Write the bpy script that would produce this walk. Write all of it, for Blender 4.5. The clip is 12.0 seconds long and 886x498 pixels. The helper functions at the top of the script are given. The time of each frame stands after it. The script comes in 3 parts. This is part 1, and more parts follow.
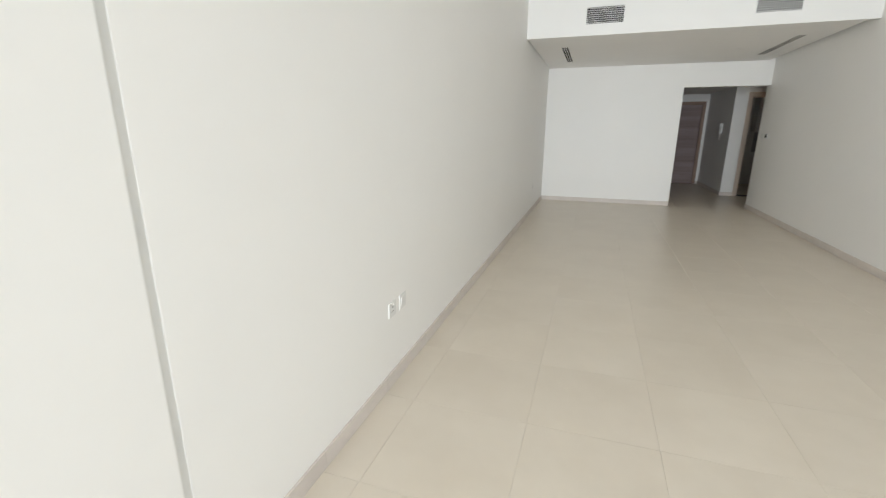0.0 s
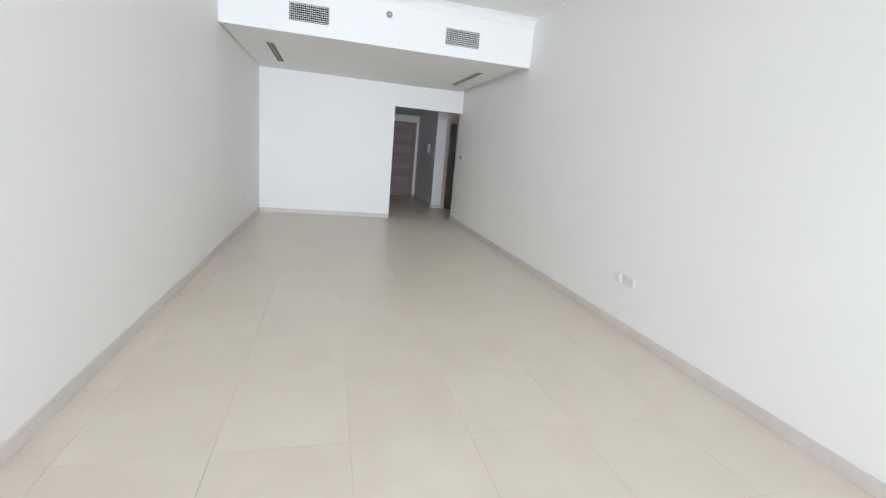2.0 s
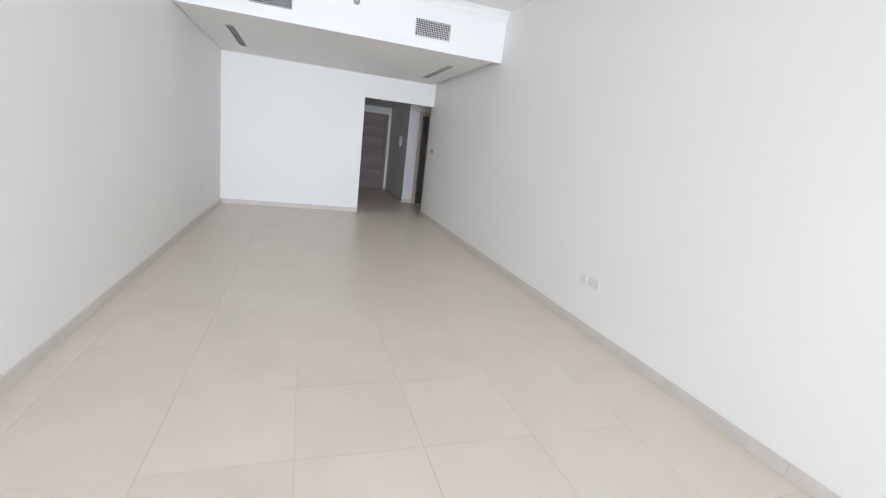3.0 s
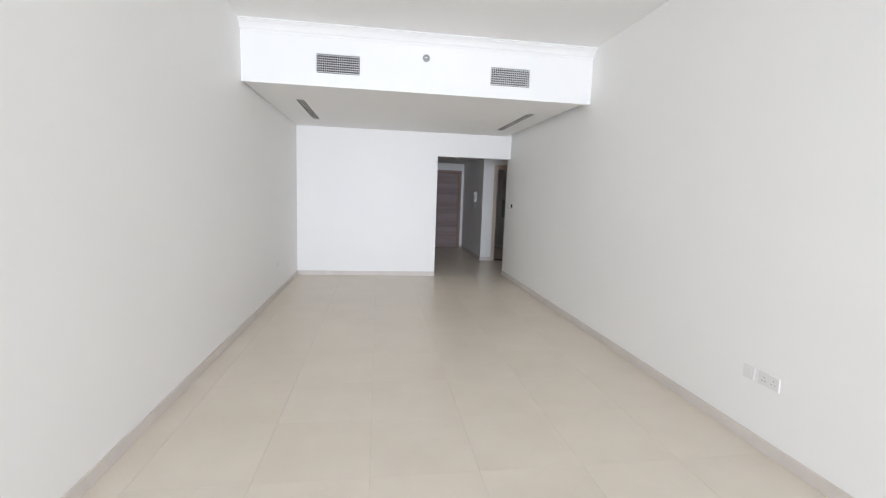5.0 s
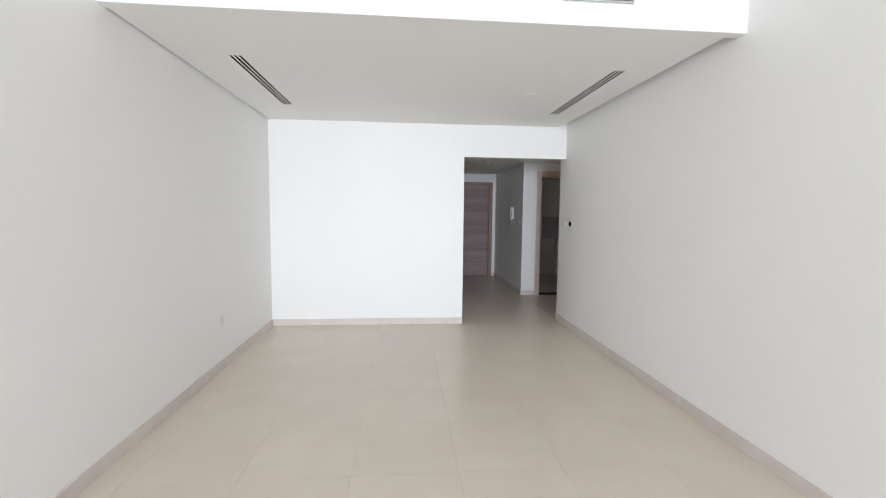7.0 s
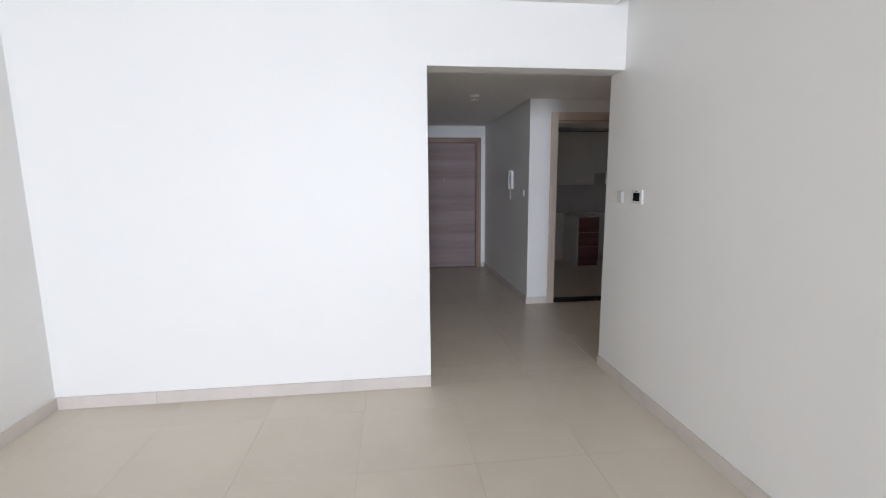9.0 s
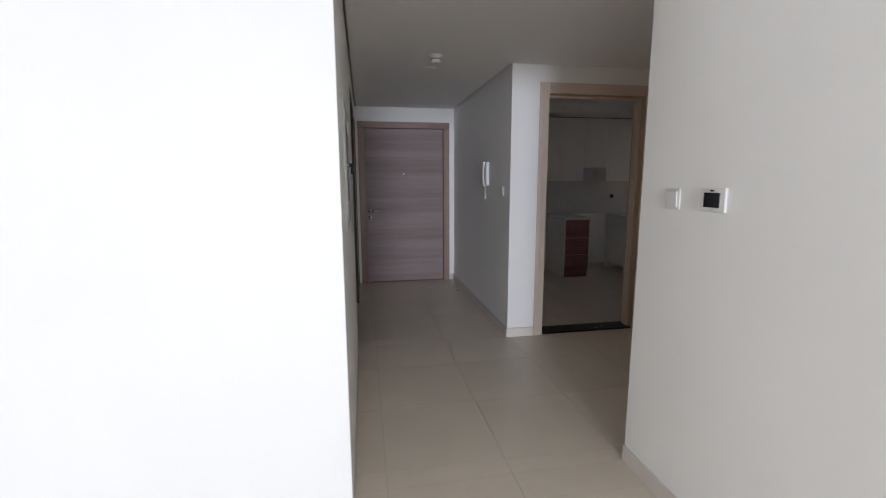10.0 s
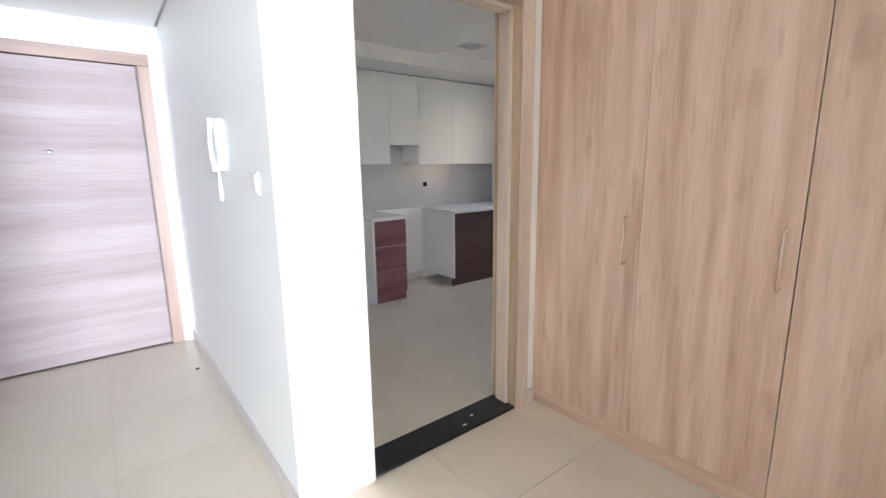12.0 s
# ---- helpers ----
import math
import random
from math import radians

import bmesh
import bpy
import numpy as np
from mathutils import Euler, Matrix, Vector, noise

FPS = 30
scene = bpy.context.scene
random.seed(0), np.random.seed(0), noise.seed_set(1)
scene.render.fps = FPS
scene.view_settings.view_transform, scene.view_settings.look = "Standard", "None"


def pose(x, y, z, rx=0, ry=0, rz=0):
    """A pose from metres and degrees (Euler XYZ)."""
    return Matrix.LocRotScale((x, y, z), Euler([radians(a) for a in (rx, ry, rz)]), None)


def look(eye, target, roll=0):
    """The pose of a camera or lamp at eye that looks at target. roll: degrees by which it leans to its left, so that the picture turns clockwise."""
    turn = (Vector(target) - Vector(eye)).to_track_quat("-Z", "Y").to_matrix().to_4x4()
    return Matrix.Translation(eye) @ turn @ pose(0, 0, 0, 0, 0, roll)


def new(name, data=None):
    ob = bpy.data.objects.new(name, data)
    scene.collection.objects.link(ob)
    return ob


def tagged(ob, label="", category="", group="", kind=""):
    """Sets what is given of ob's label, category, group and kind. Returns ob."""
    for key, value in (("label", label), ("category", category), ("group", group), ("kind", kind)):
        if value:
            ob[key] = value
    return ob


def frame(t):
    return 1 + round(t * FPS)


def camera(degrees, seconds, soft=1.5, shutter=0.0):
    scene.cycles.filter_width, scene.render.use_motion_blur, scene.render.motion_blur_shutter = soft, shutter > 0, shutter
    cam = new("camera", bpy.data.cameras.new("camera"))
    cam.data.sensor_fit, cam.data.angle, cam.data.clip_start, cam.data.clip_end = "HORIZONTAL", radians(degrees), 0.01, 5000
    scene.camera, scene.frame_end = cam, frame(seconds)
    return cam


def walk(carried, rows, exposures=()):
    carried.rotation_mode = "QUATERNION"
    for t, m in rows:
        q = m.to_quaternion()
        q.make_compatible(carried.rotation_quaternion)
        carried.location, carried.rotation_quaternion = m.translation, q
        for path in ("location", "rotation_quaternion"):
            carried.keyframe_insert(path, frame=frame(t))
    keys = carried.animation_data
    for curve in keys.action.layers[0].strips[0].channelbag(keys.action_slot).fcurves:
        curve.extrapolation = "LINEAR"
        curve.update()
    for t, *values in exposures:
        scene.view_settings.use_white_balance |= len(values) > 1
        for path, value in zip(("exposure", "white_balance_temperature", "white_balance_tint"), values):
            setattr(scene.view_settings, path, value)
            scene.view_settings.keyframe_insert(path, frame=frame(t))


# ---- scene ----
cam = camera(90.7, 12.0, soft=1.1, shutter=0.25)

PATH = [
    (0, (0.98, -9.402, 1.398), (0.364, -7.572, 0.875), 0.2),
    (0.5, (0.972, -9.162, 1.396), (0.608, -7.243, 0.968), 0.3),
    (1, (1.073, -8.931, 1.377), (1.104, -6.974, 0.969), 1.9),
    (1.5, (1.186, -8.824, 1.393), (1.547, -6.899, 0.991), 3.7),
    (2, (1.241, -8.764, 1.386), (1.756, -6.879, 0.957), 5.3),
    (2.5, (1.35, -8.708, 1.392), (2.0, -6.875, 0.927), 7.6),
    (4.5, (1.364, -8.229, 1.511), (1.78, -6.295, 1.219), 1.6),
    (5, (1.407, -7.884, 1.51), (1.699, -5.921, 1.259), 2.0),
    (5.5, (1.464, -7.425, 1.52), (1.681, -5.448, 1.31), 2.2),
    (6, (1.51, -6.947, 1.518), (1.707, -4.965, 1.336), 1.6),
    (6.5, (1.604, -6.36, 1.502), (1.782, -4.374, 1.34), 1.0),
    (7, (1.671, -5.634, 1.454), (1.846, -3.649, 1.289), 0.6),
    (9, (2.18, -2.926, 1.427), (2.411, -0.962, 1.129), -0.5),
    (9.5, (2.355, -2.317, 1.412), (2.62, -0.359, 1.103), -0.6),
    (10, (2.511, -1.644, 1.404), (2.862, 0.3, 1.091), -0.2),
    (10.5, (2.722, -1.033, 1.392), (3.134, 0.898, 1.07), -0.0),
    (10.7, (2.787, -0.793, 1.396), (3.257, 1.122, 1.061), 0.0),
    (11, (2.874, -0.5, 1.365), (3.505, 1.368, 1.027), 0.3),
    (11.2, (2.942, -0.279, 1.353), (3.68, 1.549, 1.016), -0.5),
    (11.5, (3.077, 0.008, 1.32), (3.965, 1.768, 0.987), -1.8),
    (12, (3.275, 0.433, 1.357), (4.484, 1.981, 0.982), -0.8),
]
EXPOSURE = [(0, -0.38, 6620, 11), (1, -0.22, 6320, 12), (1.5, -0.10, 6140, 12), (2.5, -0.08, 6080, 15), (4.5, 0.02, 6150, 16), (5.5, 0.02, 6220, 16), (6.5, 0.10, 6250, 16),
            (7, 0.26, 6200, 15), (9.5, 0.32, 6120, 17), (10, 0.50, 6180, 17), (10.5, 0.90, 6220, 17), (11, 1.9, 6300, 18), (11.5, 2.9, 6330, 19),
            (12, 3.27, 5820, 11)]
walk(cam, [(t, look(eye, target, roll)) for t, eye, target, roll in PATH], EXPOSURE)

# ---- world, window light, exposure ----
world = bpy.data.worlds.new("sky")
scene.world = world
world.use_nodes = True
sky = world.node_tree.nodes.new("ShaderNodeTexSky")
sky.sky_type = "NISHITA"
sky.sun_disc = False
sky.sun_elevation = radians(40)
sky.sun_rotation = radians(150)
world.node_tree.links.new(sky.outputs[0], world.node_tree.nodes["Background"].inputs[0])
world.node_tree.nodes["Background"].inputs[1].default_value = 0.1

BACK = -14.0          # inner face of the window wall
daylight = bpy.data.lights.new("window_daylight", "AREA")
daylight.shape, daylight.size, daylight.size_y = "RECTANGLE", 2.4, 2.5
daylight.energy, daylight.color = 165, (0.855, 0.94, 1.0)
daylight.spread = radians(85)          # narrowed so that the near side walls get less direct light
lamp = new("window_daylight", daylight)
lamp.matrix_world = look((1.45, BACK + 0.02, 1.45), (1.45, 0, 0.4))


# white rooms: let the light go round often enough to reach the hall
scene.cycles.max_bounces, scene.cycles.diffuse_bounces = 24, 20

# ---- materials ----
def material(name):
    m = bpy.data.materials.new(name)
    m.use_nodes = True
    return m, m.node_tree.nodes, m.node_tree.links, m.node_tree.nodes["Principled BSDF"]


def mottled(name, dark, light, rough=0.6, metal=0.0, scale=3.0, fine=120.0, bump=0.05, spread=0.0, coat=0.0):
    """A plain surface with broad, faint clouds, fine relief and, with spread, a tint per piece."""
    m, n, l, b = material(name)
    co = n.new("ShaderNodeTexCoord")
    info = n.new("ShaderNodeObjectInfo")
    shift = n.new("ShaderNodeVectorMath"); shift.operation = "MULTIPLY_ADD"
    l.new(info.outputs["Random"], shift.inputs[0]); shift.inputs[1].default_value = (37, 23, 11)
    l.new(co.outputs["Object"], shift.inputs[2])
    big = n.new("ShaderNodeTexNoise"); big.inputs["Scale"].default_value = scale
    big.inputs["Detail"].default_value = 5; big.inputs["Roughness"].default_value = 0.6
    l.new(shift.outputs[0], big.inputs["Vector"])
    ramp = n.new("ShaderNodeValToRGB")
    ramp.color_ramp.elements[0].position, ramp.color_ramp.elements[1].position = 0.3, 0.7
    ramp.color_ramp.elements[0].color, ramp.color_ramp.elements[1].color = (*dark, 1), (*light, 1)
    l.new(big.outputs["Fac"], ramp.inputs[0])
    hue = n.new("ShaderNodeHueSaturation")
    mr = n.new("ShaderNodeMapRange"); mr.inputs[3].default_value, mr.inputs[4].default_value = 1 - spread, 1 + spread
    l.new(info.outputs["Random"], mr.inputs[0]); l.new(mr.outputs[0], hue.inputs["Value"])
    l.new(ramp.outputs[0], hue.inputs["Color"]); l.new(hue.outputs[0], b.inputs["Base Color"])
    b.inputs["Metallic"].default_value = metal
    b.inputs["Coat Weight"].default_value = coat
    rr = n.new("ShaderNodeMapRange"); rr.inputs[3].default_value, rr.inputs[4].default_value = rough * 0.85, min(1, rough * 1.15)
    l.new(big.outputs["Fac"], rr.inputs[0]); l.new(rr.outputs[0], b.inputs["Roughness"])
    small = n.new("ShaderNodeTexNoise"); small.inputs["Scale"].default_value = fine
    small.inputs["Detail"].default_value = 3
    l.new(co.outputs["Object"], small.inputs["Vector"])
    bp = n.new("ShaderNodeBump"); bp.inputs["Strength"].default_value, bp.inputs["Distance"].default_value = bump, 0.002
    l.new(small.outputs["Fac"], bp.inputs["Height"]); l.new(bp.outputs[0], b.inputs["Normal"])
    return m


def wood(name, tones, along="z", rough=0.45, grain=26.0, stretch=0.075, knots=0.0, figure=0.32, streaks=0.24):
    """Laminate wood: broad figure and fine streaks running along one axis."""
    m, n, l, b = material(name)
    co, info = n.new("ShaderNodeTexCoord"), n.new("ShaderNodeObjectInfo")
    shift = n.new("ShaderNodeVectorMath"); shift.operation = "MULTIPLY_ADD"
    l.new(info.outputs["Random"], shift.inputs[0]); shift.inputs[1].default_value = (17, 29, 41)
    l.new(co.outputs["Object"], shift.inputs[2])
    s = {"x": (stretch, 1, 1), "y": (1, stretch, 1), "z": (1, 1, stretch)}[along]
    mp = n.new("ShaderNodeMapping"); mp.inputs["Scale"].default_value = s
    l.new(shift.outputs[0], mp.inputs[0])
    bend = n.new("ShaderNodeTexNoise"); bend.inputs["Scale"].default_value, bend.inputs["Detail"].default_value = 2.2, 2
    l.new(shift.outputs[0], bend.inputs["Vector"])
    add = n.new("ShaderNodeVectorMath"); add.operation = "MULTIPLY_ADD"
    l.new(bend.outputs["Color"], add.inputs[0]); add.inputs[1].default_value = (0.022, 0.022, 0.022)
    l.new(mp.outputs[0], add.inputs[2])
    fig = n.new("ShaderNodeTexNoise"); fig.inputs["Scale"].default_value, fig.inputs["Detail"].default_value = grain * figure, 4
    fig.inputs["Roughness"].default_value = 0.55
    fine = n.new("ShaderNodeTexNoise"); fine.inputs["Scale"].default_value, fine.inputs["Detail"].default_value = grain * 4.5, 5
    l.new(add.outputs[0], fig.inputs["Vector"]); l.new(add.outputs[0], fine.inputs["Vector"])
    mix = n.new("ShaderNodeMix"); mix.inputs[0].default_value = streaks
    l.new(fig.outputs["Fac"], mix.inputs[2]); l.new(fine.outputs["Fac"], mix.inputs[3])
    ramp = n.new("ShaderNodeValToRGB")
    e = ramp.color_ramp.elements
    e[0].position, e[1].position = 0.34, 0.67
    e[0].color, e[1].color = (*tones[0], 1), (*tones[2], 1)
    mid = e.new(0.5); mid.color = (*tones[1], 1)
    l.new(mix.outputs[0], ramp.inputs[0]); l.new(ramp.outputs[0], b.inputs["Base Color"])
    if knots:
        # short dark flecks along the grain, and a few knots with the figure bent round them
        mp2 = n.new("ShaderNodeMapping"); mp2.inputs["Scale"].default_value = [1.0 if k == 1 else 0.13 for k in s]
        l.new(shift.outputs[0], mp2.inputs[0])
        fleck = n.new("ShaderNodeTexNoise"); fleck.inputs["Scale"].default_value, fleck.inputs["Detail"].default_value = 30, 3
        l.new(mp2.outputs[0], fleck.inputs["Vector"])
        f1 = n.new("ShaderNodeMapRange"); f1.interpolation_type = "SMOOTHSTEP"
        f1.inputs[1].default_value, f1.inputs[2].default_value = 0.57, 0.72
        l.new(fleck.outputs["Fac"], f1.inputs[0])
        mp3 = n.new("ShaderNodeMapping"); mp3.inputs["Scale"].default_value = [4.2 if k == 1 else 1.5 for k in s]
        warp = n.new("ShaderNodeVectorMath"); warp.operation = "MULTIPLY_ADD"
        rough_edge = n.new("ShaderNodeTexNoise"); rough_edge.inputs["Scale"].default_value, rough_edge.inputs["Detail"].default_value = 14, 3
        l.new(shift.outputs[0], rough_edge.inputs["Vector"])
        l.new(rough_edge.outputs["Color"], warp.inputs[0]); warp.inputs[1].default_value = (0.07, 0.07, 0.12)
        l.new(shift.outputs[0], warp.inputs[2]); l.new(warp.outputs[0], mp3.inputs[0])
        knot = n.new("ShaderNodeTexVoronoi"); knot.inputs["Scale"].default_value = 1.0
        l.new(mp3.outputs[0], knot.inputs["Vector"])
        f2 = n.new("ShaderNodeMapRange"); f2.interpolation_type = "SMOOTHSTEP"
        f2.inputs[1].default_value, f2.inputs[2].default_value = 0.17, 0.05
        l.new(knot.outputs["Distance"], f2.inputs[0])
        most = n.new("ShaderNodeMath"); most.operation = "MAXIMUM"
        l.new(f1.outputs[0], most.inputs[0]); l.new(f2.outputs[0], most.inputs[1])
        amount = n.new("ShaderNodeMath"); amount.operation = "MULTIPLY"; amount.inputs[1].default_value = knots
        l.new(most.outputs[0], amount.inputs[0])
        tint = n.new("ShaderNodeMix"); tint.data_type = "RGBA"; tint.blend_type = "MULTIPLY"
        l.new(amount.outputs[0], tint.inputs[0]); l.new(ramp.outputs[0], tint.inputs[6])
        tint.inputs[7].default_value = (0.62, 0.52, 0.45, 1)
        l.new(tint.outputs[2], b.inputs["Base Color"])
    b.inputs["Roughness"].default_value = rough
    bp = n.new("ShaderNodeBump"); bp.inputs["Strength"].default_value, bp.inputs["Distance"].default_value = 0.12, 0.001
    l.new(fine.outputs["Fac"], bp.inputs["Height"]); l.new(bp.outputs[0], b.inputs["Normal"])
    return m


PAINT = mottled("wall_paint", (0.835, 0.83, 0.815), (0.855, 0.85, 0.835), 0.5, scale=0.9, fine=240, bump=0.06)
CEILING = mottled("ceiling_paint", (0.845, 0.84, 0.83), (0.865, 0.86, 0.85), 0.8, scale=0.8, fine=200, bump=0.05)
TILE = mottled("porcelain_tile", (0.645, 0.579, 0.487), (0.695, 0.631, 0.54), 0.33, scale=2.2, fine=60, bump=0.03, spread=0.009)
SEALANT = mottled("grey_sealant", (0.56, 0.56, 0.54), (0.62, 0.62, 0.60), 0.7, scale=5, fine=120, bump=0.05)
GROUT = mottled("grout", (0.49, 0.44, 0.37), (0.57, 0.515, 0.44), 0.9, scale=6, fine=300, bump=0.2)
SKIRT = mottled("skirting_tile", (0.60, 0.55, 0.51), (0.67, 0.62, 0.58), 0.4, scale=4, fine=80, bump=0.03, spread=0.02)
OAK = wood("oak_laminate", ((0.48, 0.315, 0.22), (0.62, 0.445, 0.335), (0.73, 0.56, 0.445)), "z", knots=0.36, stretch=0.06, figure=0.46, streaks=0.17)
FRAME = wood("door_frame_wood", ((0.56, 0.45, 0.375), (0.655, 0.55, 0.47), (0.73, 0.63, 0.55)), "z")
# browner copy of the frame wood, with the reveal's shade in its colour
LINING_SHADED = wood("door_lining_wood_shaded", ((0.36, 0.255, 0.165), (0.46, 0.34, 0.23), (0.55, 0.42, 0.30)), "z")
LINING_SHADED_X = wood("door_lining_wood_shaded_head", ((0.36, 0.255, 0.165), (0.46, 0.34, 0.23), (0.55, 0.42, 0.30)), "x")
FRAME_X = wood("door_frame_wood_head", ((0.56, 0.45, 0.375), (0.655, 0.55, 0.47), (0.73, 0.63, 0.55)), "x")
BROWN = wood("brown_frame_wood", ((0.19, 0.115, 0.08), (0.26, 0.165, 0.12), (0.33, 0.215, 0.16)), "z")
BROWN_X = wood("brown_frame_wood_head", ((0.19, 0.115, 0.08), (0.26, 0.165, 0.12), (0.33, 0.215, 0.16)), "x")
# brown wood darkened further: shade of the deep hall reveals is painted in
SHADED_FRAME = wood("shaded_frame_wood", ((0.055, 0.034, 0.013), (0.085, 0.056, 0.022), (0.125, 0.085, 0.036)), "z")
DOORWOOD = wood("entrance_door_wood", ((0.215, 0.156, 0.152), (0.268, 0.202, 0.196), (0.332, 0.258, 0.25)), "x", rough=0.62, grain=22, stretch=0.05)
# near-black and dull, so the leaves carry the doorways' darkness as colour
SHADED_LEAF = wood("shaded_door_wood", ((0.010, 0.0065, 0.004), (0.018, 0.012, 0.0075), (0.028, 0.019, 0.012)), "z", rough=0.6)
SHADED_LEAF.node_tree.nodes["Principled BSDF"].inputs["Specular IOR Level"].default_value = 0.15
DARKFRONT = wood("dark_brown_door_front", ((0.05, 0.028, 0.026), (0.08, 0.045, 0.042), (0.11, 0.065, 0.06)), "x", rough=0.4)
DRAWER = wood("drawer_wood", ((0.16, 0.06, 0.065), (0.23, 0.10, 0.105), (0.30, 0.15, 0.155)), "x", rough=0.35)
PLASTIC = mottled("white_plastic", (0.72, 0.72, 0.71), (0.76, 0.76, 0.75), 0.4, scale=8, fine=300, bump=0.01)
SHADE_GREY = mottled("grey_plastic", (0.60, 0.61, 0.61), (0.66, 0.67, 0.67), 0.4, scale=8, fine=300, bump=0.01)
# recess shade put into the colour; also used for small black things
DARK = mottled("recess_shade_and_black", (0.012, 0.012, 0.013), (0.03, 0.03, 0.032), 0.9, scale=5, fine=90, bump=0.1)
# near-black without gloss: the darkness inside the ducts is put into the colour
VOID = mottled("duct_shade_black", (0.003, 0.003, 0.003), (0.006, 0.006, 0.006), 1.0, scale=5, fine=90, bump=0.0)
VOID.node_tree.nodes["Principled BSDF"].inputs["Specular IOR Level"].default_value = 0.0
BLACK = mottled("black_plastic", (0.008, 0.008, 0.01), (0.016, 0.016, 0.02), 0.15, scale=5, fine=200, bump=0.0)
ALU = mottled("grey_anodised", (0.50, 0.51, 0.50), (0.60, 0.61, 0.60), 0.5, scale=9, fine=200, bump=0.02)
GRILLE = mottled("grille_white_enamel", (0.72, 0.72, 0.72), (0.78, 0.78, 0.78), 0.4, scale=9, fine=200, bump=0.02)
STEELPANEL = mottled("grey_painted_steel", (0.44, 0.46, 0.45), (0.50, 0.52, 0.51), 0.45, scale=4, fine=150, bump=0.03)
CHROME = mottled("satin_chrome", (0.68, 0.68, 0.69), (0.78, 0.78, 0.79), 0.2, metal=1.0, scale=12, fine=300, bump=0.02)
SPRINK = mottled("dull_nickel", (0.30, 0.30, 0.31), (0.38, 0.38, 0.39), 0.5, scale=12, fine=300, bump=0.02)
GRANITE = mottled("black_granite", (0.008, 0.008, 0.010), (0.020, 0.020, 0.023), 0.36, scale=90, fine=200, bump=0.01)
CABWHITE = mottled("white_cabinet_lacquer", (0.74, 0.74, 0.73), (0.79, 0.79, 0.78), 0.3, scale=2, fine=150, bump=0.01)
QUARTZ = mottled("white_quartz", (0.70, 0.70, 0.69), (0.80, 0.80, 0.79), 0.25, scale=30, fine=200, bump=0.01)
SPLASH = mottled("grey_wall_tile", (0.52, 0.52, 0.53), (0.58, 0.58, 0.59), 0.25, scale=2, fine=100, bump=0.02)
PANE_RED = mottled("matt_red", (0.20, 0.03, 0.03), (0.30, 0.05, 0.05), 0.6, scale=12, fine=200, bump=0.05)
PANE_GREEN = mottled("grey_green_enamel", (0.26, 0.34, 0.30), (0.34, 0.42, 0.38), 0.45, scale=9, fine=200, bump=0.03)
YELLOW = mottled("yellow_plastic", (0.62, 0.50, 0.16), (0.72, 0.60, 0.22), 0.45, scale=9, fine=200, bump=0.03)
BLUEGREY = mottled("teal_blue", (0.03, 0.10, 0.13), (0.05, 0.15, 0.19), 0.5, scale=9, fine=200, bump=0.05)

GLASS, n_, l_, b_ = material("smoked_acrylic")
b_.inputs["Transmission Weight"].default_value, b_.inputs["Roughness"].default_value, b_.inputs["IOR"].default_value = 1.0, 0.03, 1.14
b_.inputs["Base Color"].default_value = (0.14, 0.17, 0.18, 1)

GLASS_CLEAR, n_, l_, b_ = material("window_glass")
b_.inputs["Transmission Weight"].default_value, b_.inputs["Roughness"].default_value, b_.inputs["IOR"].default_value = 1.0, 0.0, 1.45

# tinted to warm the sky light from the added kitchen window
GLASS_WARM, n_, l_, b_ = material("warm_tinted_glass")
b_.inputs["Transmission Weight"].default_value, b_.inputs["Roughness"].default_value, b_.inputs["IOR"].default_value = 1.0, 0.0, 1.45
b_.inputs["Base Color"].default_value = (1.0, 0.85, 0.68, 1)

# ---- building helpers ----
def box(bm, x0, x1, y0, y1, z0, z1, bevel=0.0, segments=2):
    v = [bm.verts.new((x, y, z)) for x in (x0, x1) for y in (y0, y1) for z in (z0, z1)]
    f = [bm.faces.new([v[i] for i in q]) for q in
         ((0, 1, 3, 2), (4, 6, 7, 5), (0, 4, 5, 1), (2, 3, 7, 6), (0, 2, 6, 4), (1, 5, 7, 3))]
    if bevel:
        edges = list({e for face in f for e in face.edges})
        bmesh.ops.bevel(bm, geom=edges, offset=bevel, segments=segments, affect="EDGES", profile=0.5)
    return bm


def boxed(*dims, bevel=0.0):
    return box(bmesh.new(), *dims, bevel=bevel)


def round_bar(bm, p, q, r, sides=12, r2=None):
    """A capped round bar from p to q."""
    p, q = Vector(p), Vector(q)
    way = q - p
    m = Matrix.Translation((p + q) / 2) @ way.to_track_quat("Z", "Y").to_matrix().to_4x4()
    bmesh.ops.create_cone(bm, cap_ends=True, segments=sides, radius1=r, radius2=r if r2 is None else r2, depth=way.length, matrix=m)
    return bm


def turned(profile, sides=32):
    """A body of revolution about z, from (radius, height) pairs."""
    bm = bmesh.new()
    rings = [[bm.verts.new((r * math.cos(2 * math.pi * i / sides), r * math.sin(2 * math.pi * i / sides), z)) for i in range(sides)]
             for r, z in profile]
    for a, b in zip(rings, rings[1:]):
        for i in range(sides):
            bm.faces.new((a[i], a[(i + 1) % sides], b[(i + 1) % sides], b[i]))
    bm.faces.new(rings[0]), bm.faces.new(rings[-1])
    return bm


def mesh(name, bm, mat, smooth=False):
    bmesh.ops.recalc_face_normals(bm, faces=bm.faces)
    me = bpy.data.meshes.new(name)
    bm.to_mesh(me)
    bm.free()
    me.materials.append(mat)
    if smooth:
        for p in me.polygons:
            p.use_smooth = True
    return me


def part(name, bm, mat, parent, label="", smooth=False):
    ob = new(name, mesh(name, bm, mat, smooth))
    ob.parent = parent
    return tagged(ob, label)


